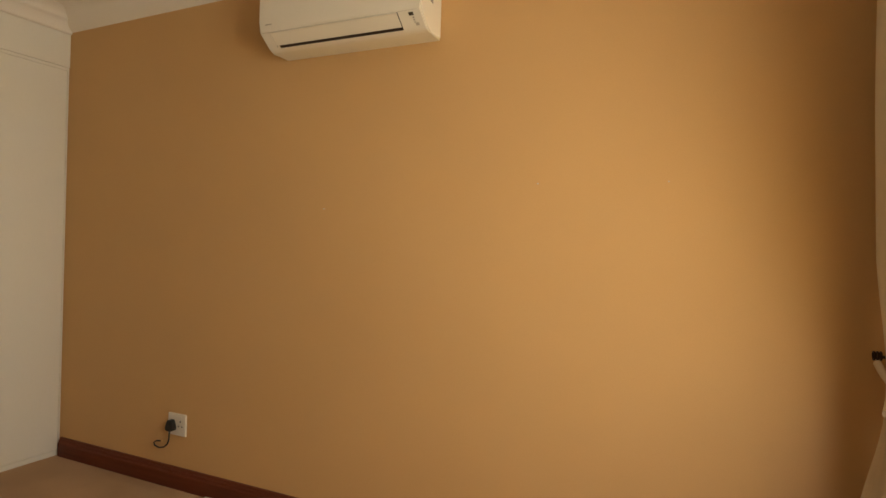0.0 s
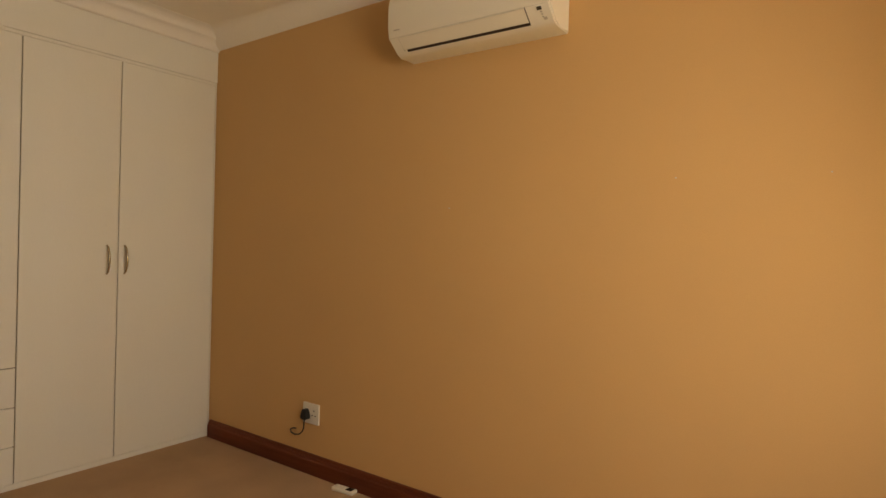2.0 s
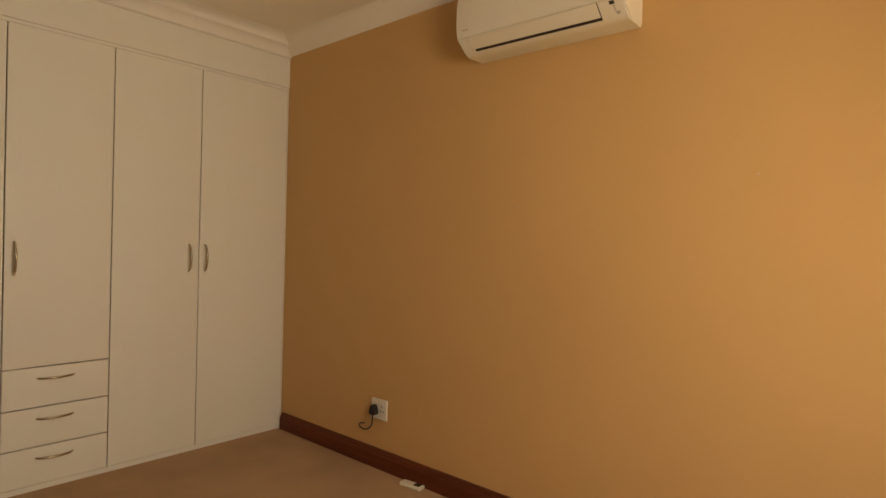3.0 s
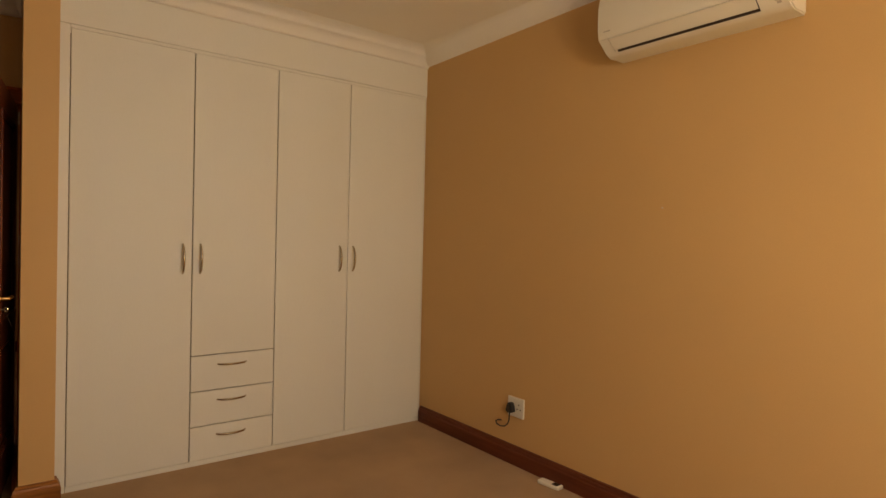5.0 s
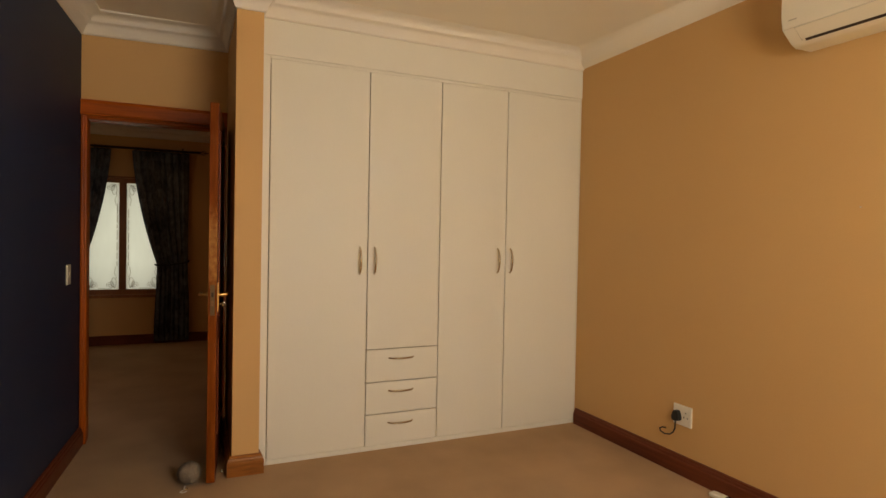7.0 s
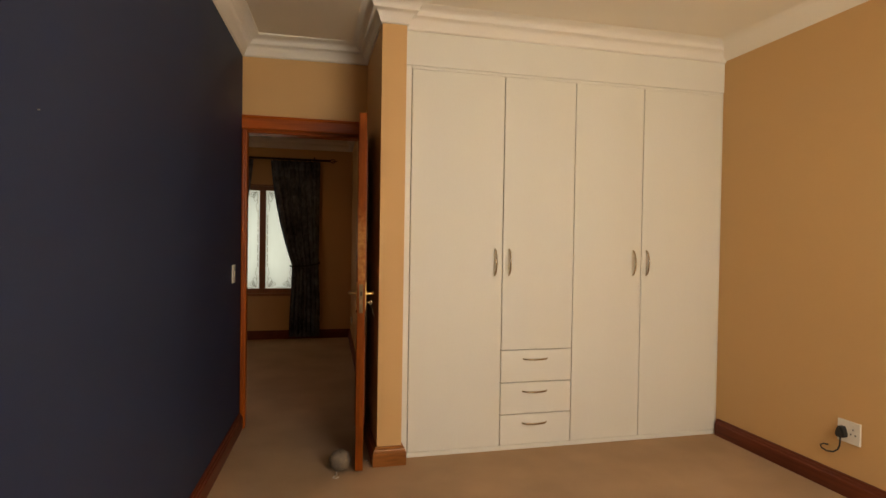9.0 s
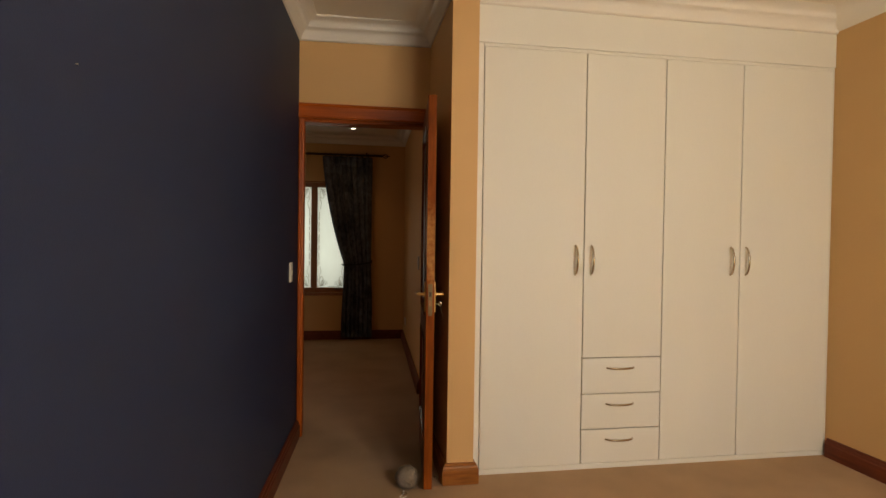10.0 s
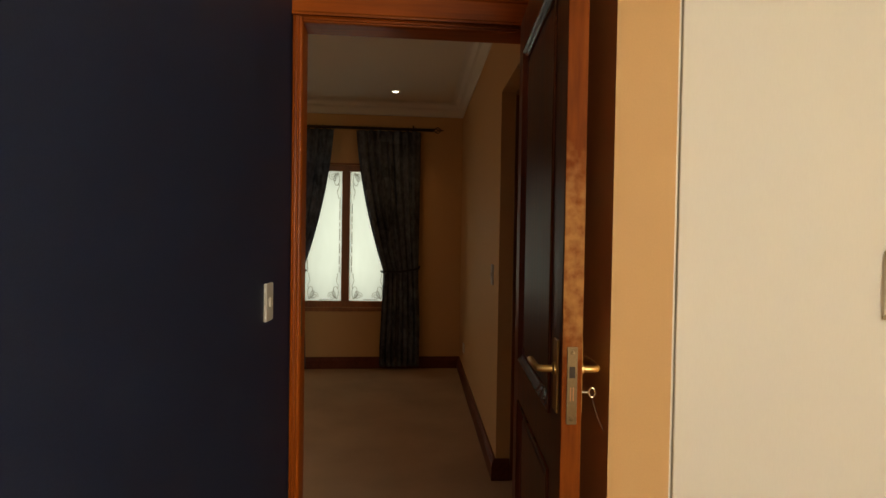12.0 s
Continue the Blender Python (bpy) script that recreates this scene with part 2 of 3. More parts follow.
def lathe(profile, m=Matrix(), sides=20, bm=None):
    """A turned shape: (radius, height) points about the local z axis."""
    bm = bm or bmesh.new()
    rings = [[bm.verts.new(m @ Vector((r * math.cos(a), r * math.sin(a), h))) for a in (2 * math.pi * s / sides for s in range(sides))] for r, h in profile]
    for a, b in zip(rings, rings[1:]):
        for s in range(sides):
            bm.faces.new((a[s], a[(s + 1) % sides], b[(s + 1) % sides], b[s]))
    bm.faces.new(rings[0])
    bm.faces.new(rings[-1])
    return bm


def extrude_profile(profile, origin, a, b, way, bm=None):
    """A closed profile of (u, v) points in the plane of a and b, drawn out along way."""
    bm = bm or bmesh.new()
    a, b, way, origin = Vector(a), Vector(b), Vector(way), Vector(origin)
    r0 = [bm.verts.new(origin + a * u + b * v) for u, v in profile]
    r1 = [bm.verts.new(origin + a * u + b * v + way) for u, v in profile]
    k = len(profile)
    for i in range(k):
        bm.faces.new((r0[i], r0[(i + 1) % k], r1[(i + 1) % k], r1[i]))
    bm.faces.new(r0)
    bm.faces.new(r1)
    return bm


def structure(name, bm, material, label, category, smooth=False):
    return tagged(part(name, bm, material, None, label, smooth), "", category, "", "structure")


# ---- large structure ----
structure("floor", box((XD - 0.15, -1.33, -0.12), (1.02, YN + 0.15, 0.0)), CARPET, "beige loop-pile carpet of the bedroom", "carpet")
structure("floor_next_room", box((XF - 0.15, -2.75, -0.12), (XD - 0.15, 0.43, 0.0)), CARPET, "beige loop-pile carpet of the next room", "carpet")
structure("wall_north", box((XD, YN, 0), (1.04, YN + 0.15, 2.82)), TAN, "tan painted plaster wall with a few bare nails", "wall")
YSE = -1.176                                      # the navy wall runs out of square
SW, SE, NIBB = (XD, YS), (XE, YSE), 0.050
structure("wall_south", extrude_profile([SW, SE, (XE, YSE - 0.15), (XD, YS - 0.15)], (0, 0, 0), (1, 0, 0), (0, 1, 0), (0, 0, 2.82)), BLUE, "dark navy blue painted feature wall", "wall")
bm = box((XE, -1.33, 0), (1.04, WY0, 2.82))
box((XE, WY1, 0), (1.04, YN, 2.82), 0, bm)
box((XE, WY0, 0), (1.04, WY1, WZ0), 0, bm)
box((XE, WY0, WZ1), (1.04, WY1, 2.82), 0, bm)
structure("wall_east", bm, TAN, "tan painted window wall of the bedroom", "wall")
DY0, DY1, DZ = -0.768, 0.044, 2.046                  # clear door opening
bm = box((XD - 0.15, YL, 0), (XD, DY0 - 0.03, 2.82))
box((XD - 0.15, DY1 + 0.03, 0), (XD, YN + 0.15, 2.82), 0, bm)
box((XD - 0.15, DY0 - 0.03, DZ + 0.03), (XD, DY1 + 0.03, 2.82), 0, bm)
structure("wall_west", bm, TAN, "tan painted wall with the doorway to the next room", "wall")
structure("wall_nib", extrude_profile([(XD, NIBB), (NIBX, NIB0), (NIBX, NIB1), (XD, NIB1)], (0, 0, 0), (1, 0, 0), (0, 1, 0), (0, 0, H + 0.05)), TAN, "narrow tan wall end between doorway alcove and wardrobe", "wall")
structure("ceiling", box((XD, -1.18, H), (XE, YN, H + 0.12)), CEIL, "off-white plasterboard ceiling of the bedroom", "ceiling")

COVE = [(0, -0.122), (0.003, -0.1215), (0.010, -0.117), (0.014, -0.111), (0.016, -0.104), (0.021, -0.093), (0.027, -0.080), (0.036, -0.067),
        (0.047, -0.057), (0.057, -0.052), (0.061, -0.046), (0.064, -0.036), (0.070, -0.026), (0.079, -0.019), (0.090, -0.012), (0.104, -0.006), (0.120, -0.001), (0.120, 0.034)]
ring = [(XC + 0.0032, YN, H), (XC + 0.0032, NIB1, H), (NIBX, NIB1, H), (NIBX, NIB0, H), (XD, NIBB, H), (XD, YS, H - 0.012), (XE, YSE, H), (XE, YN, H)]
PLAIN = [(0, -0.108), (0.022, -0.094), (0.040, -0.076), (0.056, -0.055), (0.072, -0.034), (0.092, -0.015), (0.118, -0.005), (0.150, -0.0005)]
structure("cornice_north", sweep([(XE, YN, H + 0.055), (XC + 0.004, YN, H - 0.001)], PLAIN), CEIL, "smooth plaster cove along the tan wall", "cornice", True)
structure("cornice", sweep(ring, COVE), PLASTER, "white moulded plaster cornice round the bedroom ceiling", "cornice", True)

SKIRT = [(0, 0.112), (0.010, 0.112), (0.013, 0.108), (0.013, 0.101), (0.019, 0.097), (0.021, 0.090), (0.021, 0.085), (0.025, 0.081), (0.026, 0.074), (0.026, 0.006), (0.025, 0.0)]


def skirting(name, path, material, label):
    structure(name, sweep(path, SKIRT), material, label, "baseboard")


skirting("baseboard_north", [(XE, YN, 0), (XC + 0.018, YN, 0)], SKIRTWOOD, "dark mahogany skirting board along the tan wall")
skirting("baseboard_nib", [(XC + 0.03, NIB1, 0), (NIBX, NIB1, 0), (NIBX, NIB0, 0), (XD, NIBB, 0)], NIBWOOD, "moulded mahogany skirting round the wall end")
skirting("baseboard_south", [(XD, YS, 0), (XE, YSE, 0)], SKIRTWOOD, "dark mahogany skirting board along the navy wall")
skirting("baseboard_east", [(XE, YSE, 0), (XE, YN, 0)], WOOD_Y, "dark mahogany skirting board under the window")

# bedroom window behind the walk
win = holder("window_1", (XE + 0.12, (WY0 + WY1) / 2, WZ0), "timber framed bedroom window", "window", kind="structure")


def local(ob, name, bm, material, label="", smooth=False):
    """A part given in world places under a holder."""
    bmesh.ops.translate(bm, verts=bm.verts[:], vec=-ob.location)
    return part(name, bm, material, ob, label, smooth)


for y0, y1, z0, z1 in ((WY0, WY0 + 0.06, WZ0, WZ1), (WY1 - 0.06, WY1, WZ0, WZ1), (WY0 + 0.06, WY1 - 0.06, WZ0, WZ0 + 0.06), (WY0 + 0.06, WY1 - 0.06, WZ1 - 0.06, WZ1)):
    local(win, "window_frame", box((XE + 0.11, y0, z0), (XE + 0.16, y1, z1), 0.004), WINWOOD)
pane = local(win, "pane", box((XE + 0.13, WY0 + 0.05, WZ0 + 0.05), (XE + 0.136, WY1 - 0.05, WZ1 - 0.05)), CLEAR)
pane.visible_shadow = False

# ---- next room ----
FW0, FW1, FZ0, FZ1 = -1.31, -0.41, 0.595, 1.976   # its window
bm = box((XF - 0.15, YL - 0.15, 0), (XF, FW0, 2.75))
box((XF - 0.15, FW1, 0), (XF, YR + 0.15, 2.75), 0, bm)
box((XF - 0.15, FW0, 0), (XF, FW1, FZ0), 0, bm)
box((XF - 0.15, FW0, FZ1), (XF, FW1, 2.75), 0, bm)
structure("wall_far", bm, TAN, "tan painted wall of the next room with a window", "wall")
SIDE = Matrix.Translation((XF, YR, 0)) @ pose(0, 0, 0, 0, 0, -3.0)   # along the side wall from the far corner
PD0, PD1, PZ = 2.650, 3.36, 2.05                   # a doorway in it


def at_side(bm):
    bmesh.ops.transform(bm, matrix=SIDE, verts=bm.verts[:])
    return bm


bm = box((-0.02, 0, 0), (PD0, 0.15, 2.75))
box((PD1 + 0.02, 0, 0), (3.44, 0.15, 2.75), 0, bm)
box((PD0, 0, PZ + 0.02), (PD1 + 0.02, 0.15, 2.75), 0, bm)
structure("wall_side", at_side(bm), TAN, "tan painted side wall of the next room", "wall")
YR2 = (SIDE @ Vector((3.43, 0, 0))).y
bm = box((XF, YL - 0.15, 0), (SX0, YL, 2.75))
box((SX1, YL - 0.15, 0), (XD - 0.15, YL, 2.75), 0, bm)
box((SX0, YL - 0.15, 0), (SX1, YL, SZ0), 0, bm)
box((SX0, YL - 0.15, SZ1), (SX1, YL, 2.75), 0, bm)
structure("wall_side_far", bm, TAN, "tan wall closing the next room, with an unseen window added", "wall")
# frame and pane made up round the opening of the added fill light
unseen_window = holder("added_window_3", ((SX0 + SX1) / 2, YL - 0.07, SZ0), "unseen timber framed side window added to light the next room", "window", kind="structure")
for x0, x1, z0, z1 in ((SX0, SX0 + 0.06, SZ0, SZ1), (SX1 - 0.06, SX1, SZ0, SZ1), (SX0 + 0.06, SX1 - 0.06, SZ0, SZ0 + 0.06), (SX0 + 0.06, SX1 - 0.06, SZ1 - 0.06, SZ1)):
    local(unseen_window, "window_frame", box((x0, YL - 0.09, z0), (x1, YL - 0.03, z1), 0.004), WINWOOD)
pane = local(unseen_window, "pane", box((SX0 + 0.05, YL - 0.062, SZ0 + 0.05), (SX1 - 0.05, YL - 0.056, SZ1 - 0.05)), CLEAR)
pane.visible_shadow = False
structure("ceiling_next_room", box((XF, YL, H2), (XD - 0.15, YR, H2 + 0.12)), CEIL, "off-white ceiling of the next room", "ceiling")
ring = [(XD - 0.15, YL, H2), (XD - 0.15, YR2, H2), (XF, YR, H2), (XF, YL, H2)]
structure("cornice_next_room", sweep(ring, COVE, closed=True), PLASTER, "white moulded plaster cornice of the next room", "cornice", True)
skirting("baseboard_far", [(XF, YR, 0), (XF, YL, 0)], SKIRTWOOD, "dark mahogany skirting under the far window")
skirting("baseboard_side", [SIDE @ Vector((PD0, 0.074, 0)), SIDE @ Vector((PD0, 0, 0)), SIDE @ Vector((0.03, 0, 0))], SKIRTWOOD, "dark mahogany skirting along the side wall")

# the side door of the next room, shut
side = holder("door_2", SIDE @ Vector(((PD0 + PD1) / 2, 0.05, 0)), "dark varnished wooden door, shut, in the side wall", "door", kind="structure")
local(side, "leaf", at_side(box((PD0, 0.115, 0.008), (PD1, 0.15, PZ - 0.004), 0.002)), DOORWOOD)
local(side, "jamb", at_side(box((PD0 + 0.001, 0.075, 0.0), (PD0 + 0.022, 0.114, PZ), 0.002)), JAMBWOOD)
local(side, "jamb", at_side(box((PD1, -0.006, 0.0), (PD1 + 0.02, 0.115, PZ), 0.002)), JAMBWOOD)
local(side, "head", at_side(box((PD0 + 0.001, 0.075, PZ), (PD1 + 0.02, 0.115, PZ + 0.019), 0.002)), JAMBWOOD)

hall_switch = holder("light_switch", SIDE @ Vector((2.42, 0, 1.085)), "pale grey light switch on the tan side wall", "light switch")
hall_switch.rotation_euler = (0, 0, radians(-3.0))
part("plate", box((-0.036, -0.009, -0.058), (0.036, 0, 0.058), 0.003), FAINT, hall_switch)
part("rocker", box((-0.010, -0.0135, -0.014), (0.010, -0.0085, 0.014), 0.0015), FAINT, hall_switch)
hall_socket = holder("wall_socket", SIDE @ Vector((0.55, 0, 0.30)), "small ivory socket plate low on the side wall", "socket")
hall_socket.rotation_euler = (0, 0, radians(-3.0))
part("plate", box((-0.058, -0.010, -0.040), (0.058, 0, 0.040), 0.003), IVORY, hall_socket)
for hx, hz in ((0.0, 0.014), (-0.012, -0.012), (0.012, -0.012)):
    part("pin_hole", lathe([(0.0042, 0), (0.0042, 0.001)], pose(hx, -0.0102, hz, 90, 0, 0), 10), BLACK, hall_socket)

# ---- doorway of the bedroom ----
frame_1 = holder("door_frame_1", (XD, (DY0 + DY1) / 2, 0), "red-brown mahogany door frame with reeded mouldings", "door frame", kind="structure")
REED = [(0, 0), (0.058, 0), (0.058, 0.016), (0.052, 0.023), (0.044, 0.024), (0.040, 0.018), (0.032, 0.017), (0.028, 0.022), (0.021, 0.022), (0.017, 0.014), (0.008, 0.013), (0.003, 0.009), (0, 0.006)]
# left upright, its outer edge cut against the navy wall
local(frame_1, "architrave", extrude_profile([(u * 0.62, v) for u, v in REED], (XD, DY0, 0), (0, -1, 0), (1, 0, 0), (0, 0, DZ + 0.02)), WOOD_Z)
local(frame_1, "head_moulding", extrude_profile([(u * 0.36, v) for u, v in REED], (XD, DY0, DZ), (0, 0, 1), (1, 0, 0), (0, DY1 - DY0, 0)), WOOD_Y)
HEAD = [(0, 0), (0.098, 0), (0.098, 0.020), (0.092, 0.028), (0.083, 0.030), (0.077, 0.025), (0.014, 0.025), (0.006, 0.030), (0, 0.028)]
local(frame_1, "head_board", extrude_profile(HEAD, (XD, YS, DZ + 0.022), (0, 0, 1), (1, 0, 0), (0, NIBB - YS, 0)), WOOD_Y)
local(frame_1, "jamb", box((XD - 0.11, DY0 - 0.03, 0), (XD - 0.001, DY0, DZ + 0.03), 0.002), WOOD_Z)
local(frame_1, "jamb", box((XD - 0.11, DY1, 0), (XD - 0.001, DY1 + 0.03, DZ + 0.03), 0.002), WOOD_Z)
local(frame_1, "head", box((XD - 0.11, DY0, DZ), (XD - 0.001, DY1, DZ + 0.03), 0.002), WOOD_Y)
local(frame_1, "strike_plate", box((XD - 0.03, DY0 - 0.0008, 0.93), (XD - 0.006, DY0 + 0.001, 1.09), 0.0004), DULLSTEEL)

# ---- open door: local x from hinge to lock edge, y into the room side, z up ----
LW, LT, LH = 0.822, 0.044, 2.030
door = holder("door_1", (-4.052, 0.032, 0.008), "dark varnished panelled wooden door, standing wide open", "door", kind="structure")
door.rotation_euler = (0, 0, radians(-6.0))
st, PA, PB, PC, PD_ = 0.125, 0.22, 0.755, 0.885, 1.90
for x0, x1 in ((0, st), (LW - st, LW - 0.004)):
    part("stile", box((x0, -LT, 0), (x1, 0, LH), 0.003), DOORWOOD, door)
for z0, z1 in ((0, PA), (PB, PC), (PD_, LH)):
    part("rail", box((st, -LT + 0.0005, z0), (LW - st, -0.0005, z1)), DOORWOOD, door)
for x0, x1 in ((st, LW - st),):
    for z0, z1 in ((PA, PB), (PC, PD_)):
        panel = part("panel", box((x0, -LT + 0.014, z0), (x1, -0.014, z1)), DOORWOOD, door)
        part("raised_field", box((x0 + 0.05, -LT + 0.006, z0 + 0.05), (x1 - 0.05, -0.006, z1 - 0.05), 0.006), DOORWOOD, panel)
        for s, y0 in ((-1, -LT), (1, 0)):
            prof = [(0, 0), (0.026, -0.0125 * s), (0.024, -0.006 * s), (0.020, -0.002 * s), (0.017, -0.003 * s), (0.014, 0.002 * s), (0.010, 0.0012 * s), (0.006, 0.006 * s), (0, 0.005 * s)]
            bm = bmesh.new()
            rings = []
            for u, v in prof:
                rings.append([bm.verts.new((x, y0 + v, z)) for x, z in ((x0 + u, z0 + u), (x1 - u, z0 + u), (x1 - u, z1 - u), (x0 + u, z1 - u))])
            for i in range(len(rings)):
                a, b = rings[i], rings[(i + 1) % len(rings)]
                for k in range(4):
                    bm.faces.new((a[k], a[(k + 1) % 4], b[(k + 1) % 4], b[k]))
            part("moulding", bm, MOULDWOOD, panel, "polished reeded panel moulding")
part("lock_edge", box((LW - 0.004, -LT + 0.001, 0.001), (LW, -0.001, LH - 0.001), 0.001), EDGEWOOD, door, "scuffed lighter red-brown closing edge")
plate = part("lock_faceplate", box((LW, -LT / 2 - 0.011, 0.900), (LW + 0.0025, -LT / 2 + 0.011, 1.063), 0.001), DULLSTEEL, door, "worn steel lock faceplate")
for z in (0.912, 1.051):
    part("screw", lathe([(0.0045, 0), (0.0045, 0.001), (0.003, 0.0016)], pose(LW + 0.0022, -LT / 2, z, 0, 90, 0), 12), DULLSTEEL, plate)
part("latch_hole", box((LW + 0.002, -LT / 2 - 0.006, 0.998), (LW + 0.0032, -LT / 2 + 0.006, 1.022)), SLOT, plate)
for y in (-0.003, 0.003):
    part("stamped_mark", box((LW + 0.002, -LT / 2 + y - 0.0012, 0.950), (LW + 0.0029, -LT / 2 + y + 0.0012, 0.978)), WINWOOD, plate)
for s, y0 in ((-1, -LT), (1, 0)):
    bp = part("handle_plate", box((LW - 0.066, min(y0, y0 + s * 0.006), 0.915), (LW - 0.024, max(y0, y0 + s * 0.006), 1.072), 0.0022), BRASS, door, "brass lever handle on a long plate")
    bm = tube([(LW - 0.045, y0 + s * 0.004, 1.007), (LW - 0.045, y0 + s * 0.030, 1.007), (LW - 0.048, y0 + s * 0.040, 1.007), (LW - 0.058, y0 + s * 0.044, 1.007), (LW - 0.10, y0 + s * 0.045, 1.007), (LW - 0.145, y0 + s * 0.044, 1.006)], 0.0078, 12)
    part("lever", bm, BRASS, bp, "", True)
    part("rose", lathe([(0.014, 0), (0.014, 0.004), (0.011, 0.007)], pose(LW - 0.045, y0 + s * 0.005, 1.007, -90 * s, 0, 0), 16), BRASS, bp)
key = part("key", tube([(LW - 0.045, 0.004, 0.956), (LW - 0.045, 0.024, 0.956)], 0.003, 8), STEEL, door, "steel key left in the lock")
part("bow", tube([(LW - 0.045, 0.032 + 0.0065 * math.cos(a), 0.956 + 0.010 * math.sin(a)) for a in (i * math.pi / 9 for i in range(18))], 0.0018, 6, closed=True), STEEL, key)
part("thread", tube([(LW - 0.045, 0.030, 0.954), (LW - 0.044, 0.036, 0.929), (LW - 0.040, 0.045, 0.900), (LW - 0.037, 0.055, 0.878)], 0.00045, 4), FLUFF, key)
for z in (0.2, 1.0, 1.8):
    part("hinge", tube([(-0.006, -0.004, z - 0.05), (-0.006, -0.004, z + 0.05)], 0.007, 10), BRASS, door)

# ---- wardrobe ----
robe = holder("built_in_wardrobe", (XC, 1.3, 0), "white painted built-in wardrobe with four doors and three drawers", "wardrobe")
JY = (0.230, 0.824, 1.311, 1.809, 2.418)
DT, KZ, FZ = 2.355, 0.030, 2.376
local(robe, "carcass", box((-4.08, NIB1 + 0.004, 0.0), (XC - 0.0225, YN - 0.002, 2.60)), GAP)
local(robe, "fascia", box((XC - 0.022, NIB1 + 0.003, FZ), (XC + 0.003, YN - 0.001, H - 0.108), 0.002), WHITE, "plain white board above the doors")
local(robe, "top_rail", box((XC - 0.022, JY[0] - 0.003, DT - 0.02), (XC - 0.0185, YN - 0.003, FZ - 0.001)), WHITE)
local(robe, "scribing_bead", box((XC - 0.02, JY[0], DT + 0.0016), (XC - 0.002, JY[4], FZ - 0.0010), 0.0008), WHITE)
local(robe, "plinth", box((XC - 0.022, JY[0] + 0.001, 0.0), (XC - 0.004, YN - 0.003, KZ - 0.0006), 0.001), WHITE)
local(robe, "filler_strip", box((XC - 0.022, NIB1 + 0.002, 0.0), (XC - 0.003, JY[0] - 0.0016, FZ - 0.001), 0.0015), WHITE)
local(robe, "filler_strip", box((XC - 0.022, JY[4] + 0.002, KZ), (XC - 0.004, YN - 0.001, FZ - 0.001), 0.0015), WHITE)


def bow_handle(owner, at, along):
    """A bow handle of flattened bar that stands off the front by two feet."""
    at, along, out = Vector(at), Vector(along), Vector((1, 0, 0))
    half = 0.083
    steps = [-1 + i / 8 for i in range(17)]
    bm = tube([at + along * (half * s) + out * (0.004 + 0.034 * max(0.0, 1 - s * s) ** 0.55) for s in steps], 0.0066, 10, None, lambda u: 0.86 + 0.14 * math.sin(math.pi * u))
    handle = local_to(owner, "handle", bm, STEEL, "bowed brushed-metal handle", True)
    return handle


def local_to(owner, name, bm, material, label="", smooth=False):
    bmesh.ops.translate(bm, verts=bm.verts[:], vec=-robe.location)
    return part(name, bm, material, owner, label, smooth)


G = 0.0024
for i, grip_y in enumerate((0.772, 0.866, 1.744, 1.844)):
    z0 = 0.636 if i == 1 else KZ
    leaf = local(robe, "door", box((XC - 0.02, JY[i] + G, z0 + (G if i == 1 else 0.0018)), (XC, JY[i + 1] - G, DT), 0.0036, seg=3), WHITE, "", True)
    bow_handle(leaf, (XC, grip_y, 1.194), (0, 0, 1))
for z0, z1 in ((KZ, 0.226), (0.226, 0.429), (0.429, 0.636)):
    drawer = local(robe, "drawer", box((XC - 0.02, JY[1] + G, z0 + (0.0018 if z0 == KZ else 0.0027)), (XC, JY[2] - G, z1 - 0.0027), 0.0030, seg=3), WHITE, "", True)
    bow_handle(drawer, (XC, 1.056, z1 - 0.057), (0, 1, 0))

# ---- air conditioner ----
AX0, AX1, AZ0 = -1.712, -0.876, 2.242
AD = 0.94                                        # depth of the casing against its profile
ac = holder("air_conditioner", ((AX0 + AX1) / 2, YN, AZ0), "white split air conditioner high on the tan wall, louvre ajar", "air conditioner")
ACP = [(0, 0.289), (0.17, 0.289), (0.197, 0.280), (0.208, 0.262), (0.212, 0.22), (0.213, 0.120), (0.2125, 0.082), (0.208, 0.066), (0.140, 0.012), (0.122, 0.004), (0.10, 0.001), (0, 0.0)]
bm = extrude_profile(ACP, (AX0, YN, AZ0), (0, -AD, 0), (0, 0, 1), (AX1 - AX0, 0, 0))
bmesh.ops.bevel(bm, geom=[e for e in bm.edges if abs(e.verts[0].co.x - e.verts[1].co.x) < 1e-5], offset=0.006, segments=2, affect="EDGES")
local(ac, "casing", bm, PLASTIC, "", True)
slope = Vector((0, -AD * (0.208 - 0.140), 0.066 - 0.012)).normalized()
outw = Vector((0, -slope.z, slope.y))
foot = Vector((AX0, YN - AD * 0.140, AZ0 + 0.012))


def on_slope(x0, x1, a, b, lift, thick):
    """A thin plate on the sloping underside, between a and b up the slope."""
    bm = bmesh.new()
    pts = [foot + slope * s + Vector((x, 0, 0)) for s in (a, b) for x in (x0, x1)]
    low = [bm.verts.new(p + outw * lift) for p in (pts[0], pts[1], pts[3], pts[2])]
    high = [bm.verts.new(p + outw * (lift + thick)) for p in (pts[0], pts[1], pts[3], pts[2])]
    for i in range(4):
        bm.faces.new((low[i], low[(i + 1) % 4], high[(i + 1) % 4], high[i]))
    bm.faces.new(low)
    bm.faces.new(high)
    return bm


